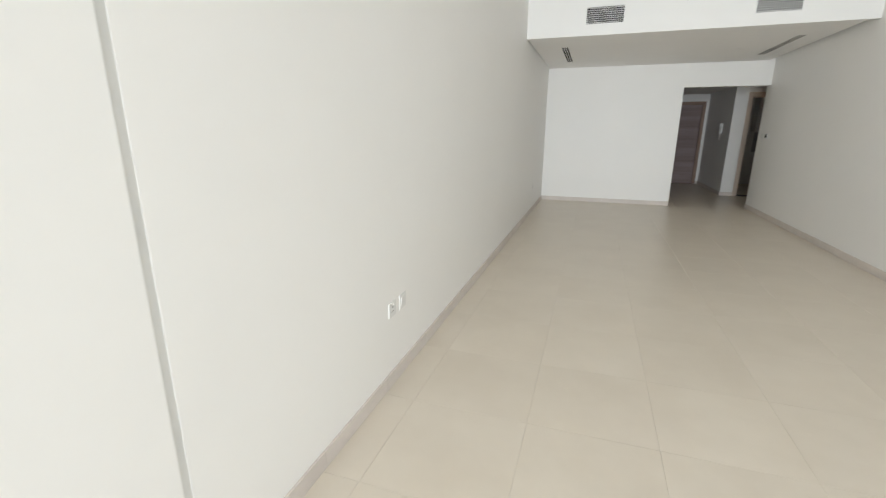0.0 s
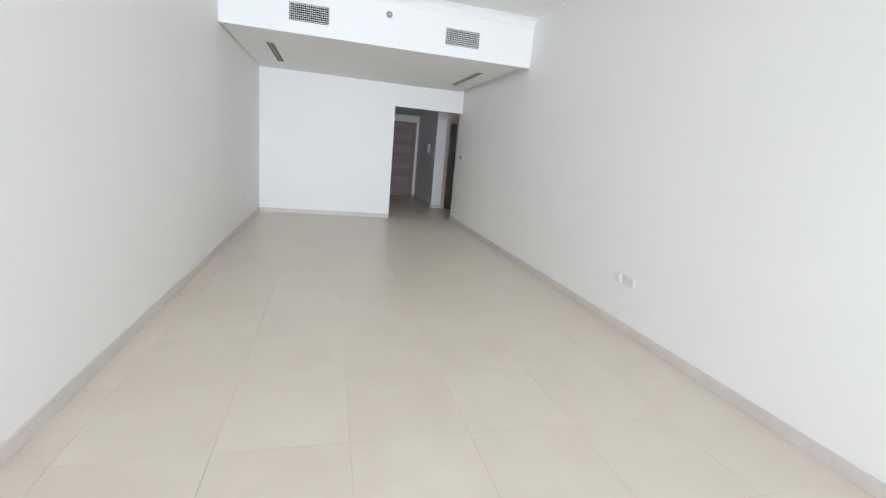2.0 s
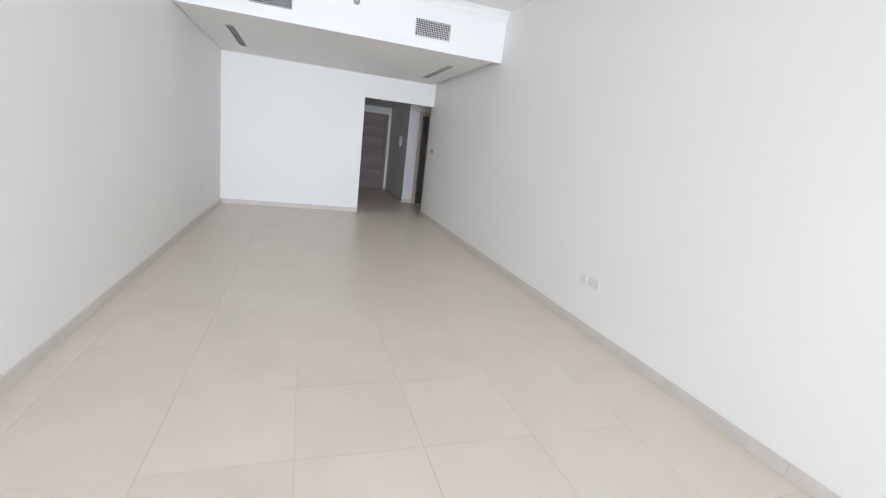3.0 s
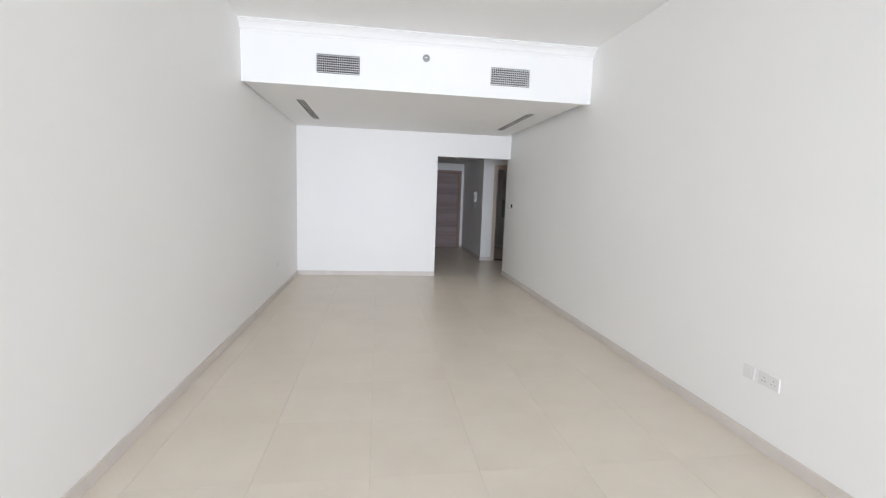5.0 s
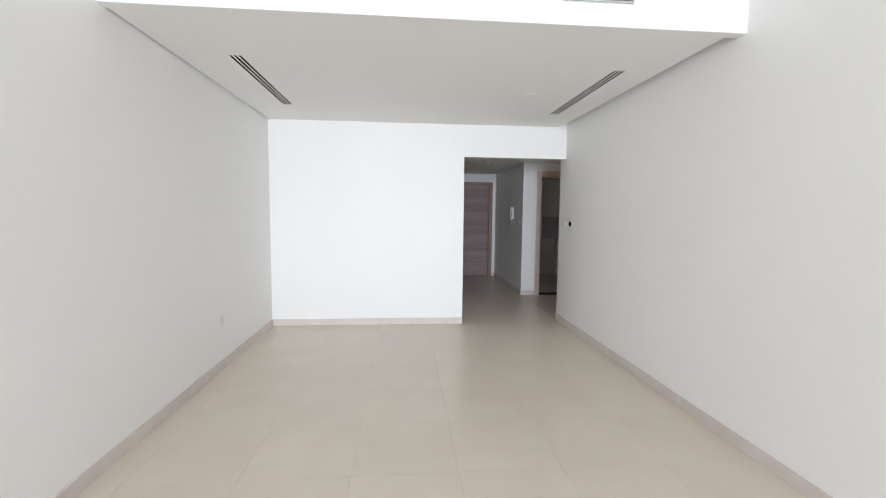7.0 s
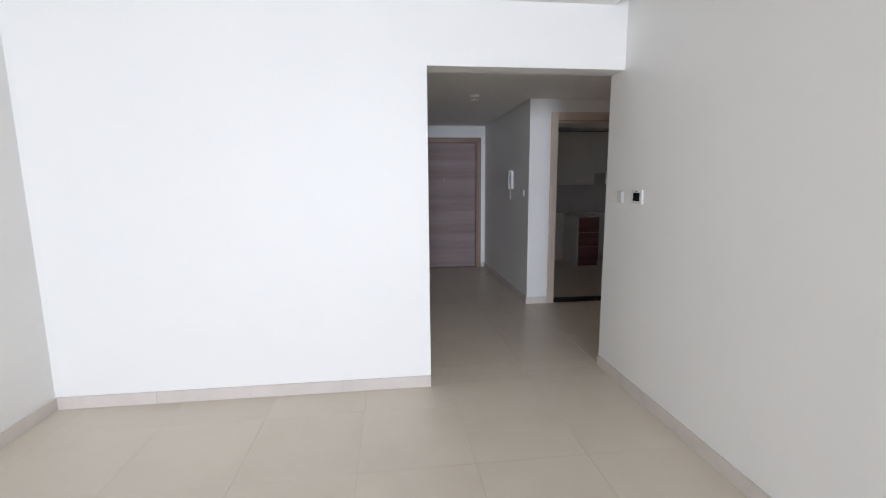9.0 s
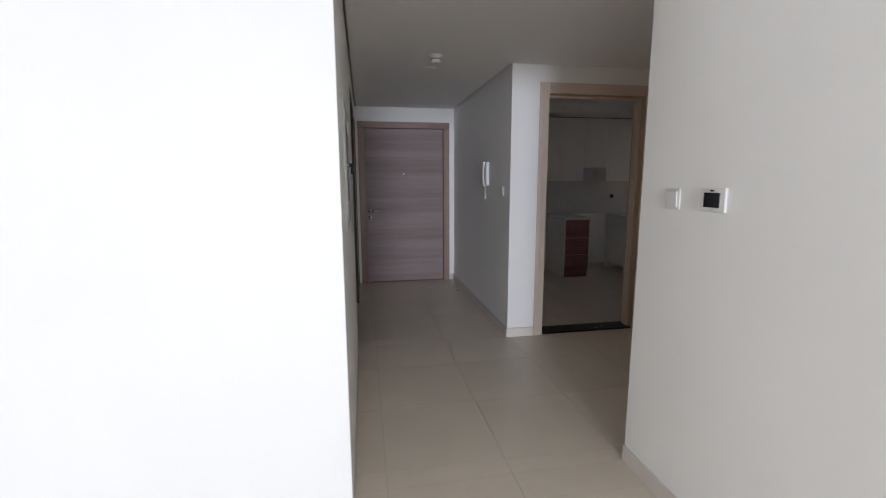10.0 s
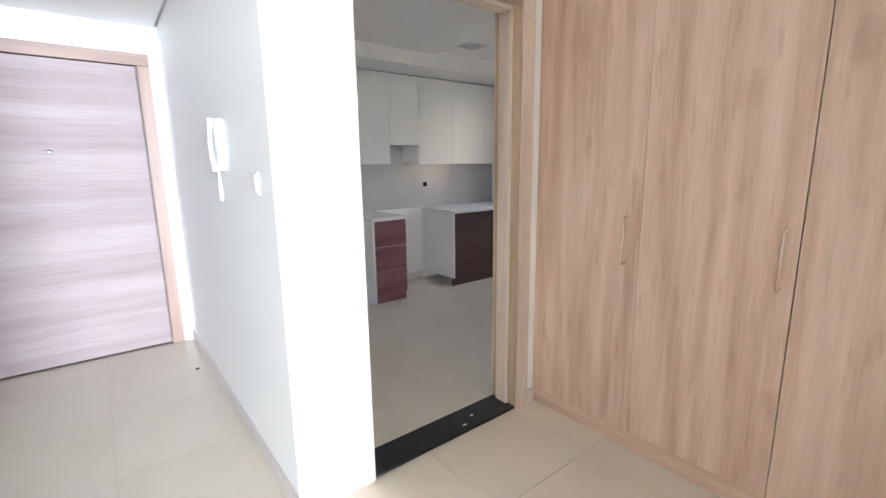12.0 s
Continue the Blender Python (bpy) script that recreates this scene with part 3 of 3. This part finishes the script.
def thermostat(m):
    s = thing("thermostat", m, "white wall thermostat with a black display", "thermostat")
    part("body", plate(bmesh.new(), 0.122, 0.088, 0.011, bevel=0.004), PLASTIC, s)
    part("display", plate(bmesh.new(), 0.074, 0.054, 0.003, y=-0.0105, bevel=0.001), BLACK, s, "black display")
    part("sensor", boxed(-0.009, 0.009, -0.0135, -0.0105, 0.031, 0.037, bevel=0.001), BLACK, s)
    part("button_bar", boxed(-0.014, 0.014, -0.0125, -0.0105, -0.037, -0.033, bevel=0.0008), SHADE_GREY, s)


thermostat(pose(W, -0.242, 1.327) @ TO_WEST)


def intercom(m):
    s = thing("intercom", m, "white wall intercom handset with a hanging cord", "intercom")
    bm = box(bmesh.new(), -0.046, 0.046, -0.032, 0, -0.115, 0.115, 0.010, 3)
    part("base", bm, PLASTIC, s)
    # a bowed bar, thick at the ear and mouth ends, that stands clear of its base in the middle
    bm, rings, k, sides = bmesh.new(), [], 18, 12
    for i in range(k + 1):
        t = i / k
        end = abs(2 * t - 1)
        depth = 0.0085 + 0.0045 * end ** 4
        half = (0.019 + 0.004 * end ** 3) * (1.0 if 0 < i < k else 0.72)
        y = -0.0405 - 0.010 * math.sin(math.pi * t)
        rings.append([bm.verts.new((-0.012 + half * math.copysign(abs(math.cos(v)) ** 0.6, math.cos(v)),
                                    y + depth * math.copysign(abs(math.sin(v)) ** 0.6, math.sin(v)), 0.118 - 0.236 * t))
                      for v in (2 * math.pi * (j + 0.5) / sides for j in range(sides))])
    for p, q in zip(rings, rings[1:]):
        for j in range(sides):
            bm.faces.new((p[j], p[(j + 1) % sides], q[(j + 1) % sides], q[j]))
    bm.faces.new(rings[0][::-1]); bm.faces.new(rings[-1])
    bmesh.ops.recalc_face_normals(bm, faces=bm.faces)
    part("handset", bm, PLASTIC, s, "slim bowed white handset", True)
    cu = bpy.data.curves.new("cord", "CURVE")
    cu.dimensions, cu.bevel_depth, cu.bevel_resolution = "3D", 0.0026, 1
    sp = cu.splines.new("POLY")
    n = 400
    sp.points.add(n - 1)
    for i in range(n):
        t = i / (n - 1)
        a = t * 80 * math.pi
        x = -0.024 + 0.017 * math.sin(2 * math.pi * t) + 0.0025 * math.cos(a)
        z = -0.105 - 0.145 * math.sin(math.pi * t) ** 0.8
        sp.points[i].co = (x, -0.022 + 0.0025 * math.sin(a), z, 1)
    ob = new("cord_curve", cu)
    me = bpy.data.meshes.new_from_object(ob.evaluated_get(bpy.context.evaluated_depsgraph_get()))
    bpy.data.objects.remove(ob)
    me.materials.clear()
    me.materials.append(PLASTIC)
    c = new("cord", me)
    c.parent = s
    tagged(c, "coiled white cord")
    part("key_pad", boxed(0.018, 0.040, -0.0335, -0.031, -0.02, 0.05, bevel=0.001), SHADE_GREY, s)


intercom(pose(HX, 2.66, 1.46) @ TO_WEST)


def meter_cabinet():
    y0, y1, z0, z1 = PANEL_1
    w, h = y1 - y0, z1 - z0
    s = thing("meter_cabinet", pose(OPEN, (y0 + y1) / 2, (z0 + z1) / 2) @ TO_EAST, "grey metal wall cabinet with a dark glazed door and keys", "cabinet")
    f = 0.028
    part("frame", slab("y", -0.007, 0.004, -w / 2 - f, w / 2 + f, -h / 2 - f, h / 2 + f, [(-w / 2 + 0.012, w / 2 - 0.012, -h / 2 + 0.012, h / 2 - 0.012)]), STEELPANEL, s)
    gx, gz0, gz1 = 0.178, -0.182, 0.208
    d = part("door", slab("y", -0.010, -0.002, -w / 2 + 0.0125, w / 2 - 0.0125, -h / 2 + 0.0125, h / 2 - 0.0125, [(-gx, gx, gz0, gz1)]), STEELPANEL, s, "grey steel door")
    g = part("pane", boxed(-gx, gx, -0.007, -0.004, gz0, gz1), GLASS, d, "dark glass pane")
    part("back_box", slab("y", 0.165, 0.18, -w / 2, w / 2, -h / 2, h / 2), DARK, s)
    bm = bmesh.new()
    box(bm, -w / 2, -w / 2 + 0.004, 0.005, 0.165, -h / 2, h / 2)
    box(bm, w / 2 - 0.004, w / 2, 0.005, 0.165, -h / 2, h / 2)
    box(bm, -w / 2 + 0.004, w / 2 - 0.004, 0.005, 0.165, -h / 2, -h / 2 + 0.004)
    box(bm, -w / 2 + 0.004, w / 2 - 0.004, 0.005, 0.165, h / 2 - 0.004, h / 2)
    part("casing", bm, DARK, s)
    # solid shapes for the teal, green, red and yellow patches in the pane
    for x, rad in ((-0.055, 0.046), (0.125, 0.020)):
        part("pipe", round_bar(bmesh.new(), (x, 0.11, -h / 2 + 0.004), (x, 0.11, h / 2 - 0.004), rad, 18), BLUEGREY, s, "upright teal blue bar behind the pane", True)
    part("meter", boxed(0.012, 0.098, 0.06, 0.13, -0.03, 0.135, bevel=0.006), PANE_GREEN, s, "grey-green box behind the pane")
    part("valve", round_bar(bmesh.new(), (-0.15, 0.055, -0.145), (-0.02, 0.055, -0.145), 0.030, 16), PANE_RED, s, "red bar behind the pane", True)
    part("valve_cap", round_bar(bmesh.new(), (-0.075, 0.055, -0.114), (-0.075, 0.055, -0.092), 0.022, 16), YELLOW, s, "yellow disc behind the pane", True)
    part("label_strip", boxed(-gx + 0.004, gx - 0.004, 0.030, 0.034, gz1 - 0.10, gz1 - 0.06, bevel=0.001), SHADE_GREY, s, "pale strip across the top")
    kx = -gx - 0.038
    part("lock", round_bar(bmesh.new(), (kx, -0.010, 0.0), (kx, -0.018, 0.0), 0.007, 16), CHROME, d, "small chrome lock", True)
    part("key", boxed(kx - 0.0015, kx + 0.0015, -0.040, -0.018, -0.009, 0.009, bevel=0.001), DARK, d, "small dark key in the lock")
    part("key_fob", boxed(kx - 0.016, kx + 0.030, -0.038, -0.028, -0.044, -0.008, bevel=0.004), DARK, d, "black key fob")
    tag = boxed(-0.017, 0.017, -0.001, 0.001, -0.045, 0.0, bevel=0.0006)
    bmesh.ops.transform(tag, matrix=pose(kx + 0.012, -0.033, -0.040, 0, 14), verts=tag.verts)
    part("key_tag", tag, PLASTIC, d, "small white key tag")
    bm = bmesh.new()
    box(bm, -0.03, 0.03, -0.0155, -0.010, gz1 - 0.045, gz1 + 0.012, 0.002, 1)
    part("paper_tag", bm, PLASTIC, d, "small white paper tag")


meter_cabinet()


def breaker_cabinet():
    y0, y1, z0, z1 = PANEL_2
    w, h = y1 - y0, z1 - z0
    s = thing("breaker_cabinet", pose(OPEN, (y0 + y1) / 2, (z0 + z1) / 2) @ TO_EAST, "closed grey metal breaker cabinet flush in the hall wall", "cabinet")
    f = 0.02
    part("frame", slab("y", -0.006, 0.004, -w / 2 - f, w / 2 + f, -h / 2 - f, h / 2 + f, [(-w / 2 + 0.01, w / 2 - 0.01, -h / 2 + 0.01, h / 2 - 0.01)]), STEELPANEL, s)
    d = part("door", boxed(-w / 2 + 0.013, w / 2 - 0.013, -0.008, -0.001, -h / 2 + 0.013, h / 2 - 0.013, bevel=0.002), STEELPANEL, s)
    part("lock", round_bar(bmesh.new(), (-w / 2 + 0.05, -0.008, 0), (-w / 2 + 0.05, -0.014, 0), 0.014, 16), BLACK, d, "round black lock", True)


breaker_cabinet()


# ---- living room fixtures ----
def air_grille(i, dims, back, tilt, thin):
    x0, x1, z0, z1 = dims
    w, h = x1 - x0, z1 - z0
    g = thing("air_grille", pose((x0 + x1) / 2, FRONT, (z0 + z1) / 2), i, "air vent", "bulkhead grilles")
    f = 0.006
    part("frame", slab("y", -0.003, 0.02, -w / 2, w / 2, -h / 2, h / 2, [(-w / 2 + f, w / 2 - f, -h / 2 + f, h / 2 - f)]), GRILLE, g)
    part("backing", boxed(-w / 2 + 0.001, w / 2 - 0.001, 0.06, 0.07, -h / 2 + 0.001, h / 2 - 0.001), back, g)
    # added black sleeve, shade by colour behind the slats
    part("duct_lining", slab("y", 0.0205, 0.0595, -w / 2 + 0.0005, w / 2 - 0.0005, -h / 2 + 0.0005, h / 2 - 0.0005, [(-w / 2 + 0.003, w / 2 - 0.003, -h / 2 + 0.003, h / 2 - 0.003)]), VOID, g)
    for k in range(8):
        z = -h / 2 + f + (k + 0.5) * (h - 2 * f) / 8
        bm = boxed(-w / 2 + f, w / 2 - f, -0.001, 0.012, -thin, thin)
        bmesh.ops.rotate(bm, verts=bm.verts, cent=(0, 0.008, 0), matrix=Matrix.Rotation(radians(tilt), 3, "X"))
        bmesh.ops.translate(bm, verts=bm.verts, vec=(0, 0, z))
        part("slat", bm, GRILLE, g)
    for k in range(20):
        x = -w / 2 + f + (k + 0.5) * (w - 2 * f) / 20
        part("blade", boxed(x - 0.0019, x + 0.0019, 0.017, 0.030, -h / 2 + f, h / 2 - f), GRILLE, g)


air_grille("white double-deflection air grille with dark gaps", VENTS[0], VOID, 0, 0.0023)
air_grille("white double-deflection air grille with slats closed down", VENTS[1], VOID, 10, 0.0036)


def sidewall_sprinkler():
    s = thing("sprinkler", pose(1.881, FRONT, 2.938, 90, 0, 0), "round chrome sidewall sprinkler on the bulkhead", "sprinkler")
    part("escutcheon", turned(((0.038, 0.0), (0.039, 0.003), (0.036, 0.007), (0.026, 0.008), (0.024, 0.004), (0.012, 0.003))), SPRINK, s, "", True)
    bm = round_bar(bmesh.new(), (0, 0, 0.003), (0, 0, 0.014), 0.010, 14)
    for x in (-0.010, 0.010):
        round_bar(bm, (x, 0, 0.012), (x * 0.6, 0, 0.026), 0.0025, 8)
    box(bm, -0.016, 0.016, -0.006, 0.006, 0.025, 0.027, 0.001, 1)
    part("head", bm, CHROME, s, "", True)


sidewall_sprinkler()


def slot_diffuser(dims):
    x0, x1, y0, y1 = dims
    w, n = x1 - x0, 3
    s = thing("slot_diffuser", pose((x0 + x1) / 2, (y0 + y1) / 2, LOW), "white linear slot diffuser with three black slots", "air vent", "ceiling slot diffusers")
    l = (y1 - y0) / 2
    slot, gap = 0.0205, 0.01225
    holes = [(-w / 2 + 0.0045 + k * (slot + gap), -w / 2 + 0.0045 + k * (slot + gap) + slot, -l + 0.008, l - 0.008) for k in range(n)]
    part("frame", slab("z", -0.002, 0.0005, -w / 2, w / 2, -l, l, holes), CEILING, s)
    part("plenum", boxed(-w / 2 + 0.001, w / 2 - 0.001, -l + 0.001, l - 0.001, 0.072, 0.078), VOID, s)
    # added black sleeve that paints the slots' inner shade
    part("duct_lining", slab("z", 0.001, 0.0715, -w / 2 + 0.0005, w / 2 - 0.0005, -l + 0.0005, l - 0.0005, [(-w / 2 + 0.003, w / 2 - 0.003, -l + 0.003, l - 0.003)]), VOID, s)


for d in SLOTS:
    slot_diffuser(d)


def socket(m, label, gangs=1, holes=True):
    w = 0.086 if gangs == 1 else 0.146
    s = thing("wall_socket", m, label, "socket", "wall sockets")
    part("plate", plate(bmesh.new(), w, 0.086, 0.0055, bevel=0.002), PLASTIC, s)
    for k in range(gangs):
        x = (k - (gangs - 1) / 2) * 0.066
        if holes:
            bm = boxed(x - 0.002, x + 0.002, -0.0059, -0.003, 0.006, 0.016)
            box(bm, x - 0.014, x - 0.006, -0.0059, -0.003, -0.014, -0.010)
            box(bm, x + 0.006, x + 0.014, -0.0059, -0.003, -0.014, -0.010)
            part("pin_holes", bm, BLACK, s, "black pin holes")
            part("rocker", boxed(x + 0.012, x + 0.024, -0.008, -0.005, 0.020, 0.034, bevel=0.001), PLASTIC, s)
        else:
            part("cover", plate(bmesh.new(), 0.05, 0.05, 0.003, y=-0.005, bevel=0.001), PLASTIC, s)


socket(pose(0, -7.37, 0.448) @ TO_EAST, "white single wall socket on the white wall")
socket(pose(0, -7.23, 0.448) @ TO_EAST, "white blank data outlet on the white wall", holes=False)
socket(pose(0, -1.53, 0.45) @ TO_EAST, "white single wall socket above the skirting")
socket(pose(W, -5.515, 0.448) @ TO_WEST, "white blank outlet plate on the white wall", holes=False)
socket(pose(W, -5.66, 0.448) @ TO_WEST, "white double wall socket on the white wall", 2)

tagged(new("floor_scrap", mesh("floor_scrap", boxed(3.655, 3.675, 3.69, 3.715, 0.0, 0.006, bevel=0.002), DARK)),
       "small dark scrap lying on the hall floor tiles", "debris")

for x, y, w in ((4.72, 2.055, 0.016), (4.63, 2.010, 0.022)):
    chip = boxed(x, x + w, y, y + 0.012, 0.014, 0.018, bevel=0.0015)
    tagged(new("plaster_chip", mesh("plaster_chip", chip, SHADE_GREY)), "small pale plaster chip lying on the black threshold", "debris", "plaster chips")


# ---- skirting ----
def skirting(a, b, normal, label="pale stone skirting along the wall"):
    """A row of skirting tiles from a to b (x, y); normal is the way into the room."""
    a, b, nrm = Vector(a), Vector(b), Vector(normal)
    way = (b - a).normalized()
    length = (b - a).length
    s = thing("baseboard", Matrix.Translation((a.x, a.y, 0)) @ Matrix(((way.x, nrm.x, 0, 0), (way.y, nrm.y, 0, 0), (0, 0, 1, 0), (0, 0, 0, 1))),
              label, "baseboard", kind="structure")
    k, x = max(1, math.ceil(length / 0.6)), 0.0
    for i in range(k):
        e = min(length, x + 0.6)
        key = round(e - x, 3)
        if key not in SKIRTS:
            SKIRTS[key] = mesh("skirting_tile", boxed(0.0006, key - 0.0006, 0.0, 0.012, 0.0, 0.082, bevel=0.0016), SKIRT)
        t = new("skirting_tile", SKIRTS[key])
        t.parent = s
        t.location = (x, 0, 0)
        x = e


SKIRTS = {}
skirting((0, -8.675), (0, -0.001), (1, 0))
skirting((0, BACK), (0, -8.70), (1, 0))
skirting((W, BACK), (W, REND), (-1, 0))
skirting((0.012, 0), (OPEN, 0), (0, -1))
skirting((HX, KW), (HX, EW), (-1, 0))
skirting((HX - 0.012, KW), (3.994, KW), (0, -1))
skirting((5.066, KW), (WARD, KW), (0, -1))
skirting((3.685, EW), (HX - 0.012, EW), (0, -1))
skirting((5.71, KB), (6.31, KB), (0, -1))

# ---- floors, tile by tile ----
bm = slab("z", -0.12, -0.0035, -T, KX + T, BACK - T, KB + T, [(W + T, 99, -99, 0.02), (-99, 0.3, 0.165, 99)])
floor = structure("floor", bm, GROUT, "pale beige porcelain tile floor")
TILES = {}


def tiled(x0, x1, y0, y1, ox=3.78, oy=0.9, pitch=0.6, joint=0.0015):
    """Square tiles on one grid, cut at the edges of the room."""
    i0, i1 = math.floor((x0 - ox) / pitch), math.ceil((x1 - ox) / pitch)
    j0, j1 = math.floor((y0 - oy) / pitch), math.ceil((y1 - oy) / pitch)
    for i in range(i0, i1):
        for j in range(j0, j1):
            a, b = max(x0, ox + i * pitch), min(x1, ox + (i + 1) * pitch)
            c, d = max(y0, oy + j * pitch), min(y1, oy + (j + 1) * pitch)
            if b - a < 0.02 or d - c < 0.02:
                continue
            key = (round(b - a, 3), round(d - c, 3), joint)
            if key not in TILES:
                hw, hd = key[0] / 2 - joint / 2, key[1] / 2 - joint / 2
                tb = box(bmesh.new(), -hw, hw, -hd, hd, -0.0035, 0.0)
                up = [e for e in tb.edges if all(v.co.z > -0.001 for v in e.verts)]
                bmesh.ops.bevel(tb, geom=up, offset=0.0008 if joint > 0.002 else 0.0005, segments=1, affect="EDGES")
                TILES[key] = mesh("tile", tb, TILE)
            t = new("tile", TILES[key])
            t.parent = floor
            t.location = ((a + b) / 2, (c + d) / 2, 0)


tiled(0.0, W, BACK, 0.0, joint=0.0010)
tiled(OPEN, W, 0.0, REND, joint=0.0026)
tiled(OPEN, WARD + 0.03, REND, KW, joint=0.0026)
tiled(OPEN, HX, KW, EW, joint=0.0026)
tiled(HX + 0.175, KX, KW + 0.175, KB)
tiled(0.45, OPEN - T, 1.0, 3.44)
tiled(OPEN - T, OPEN, DOOR_A[0], DOOR_A[1])
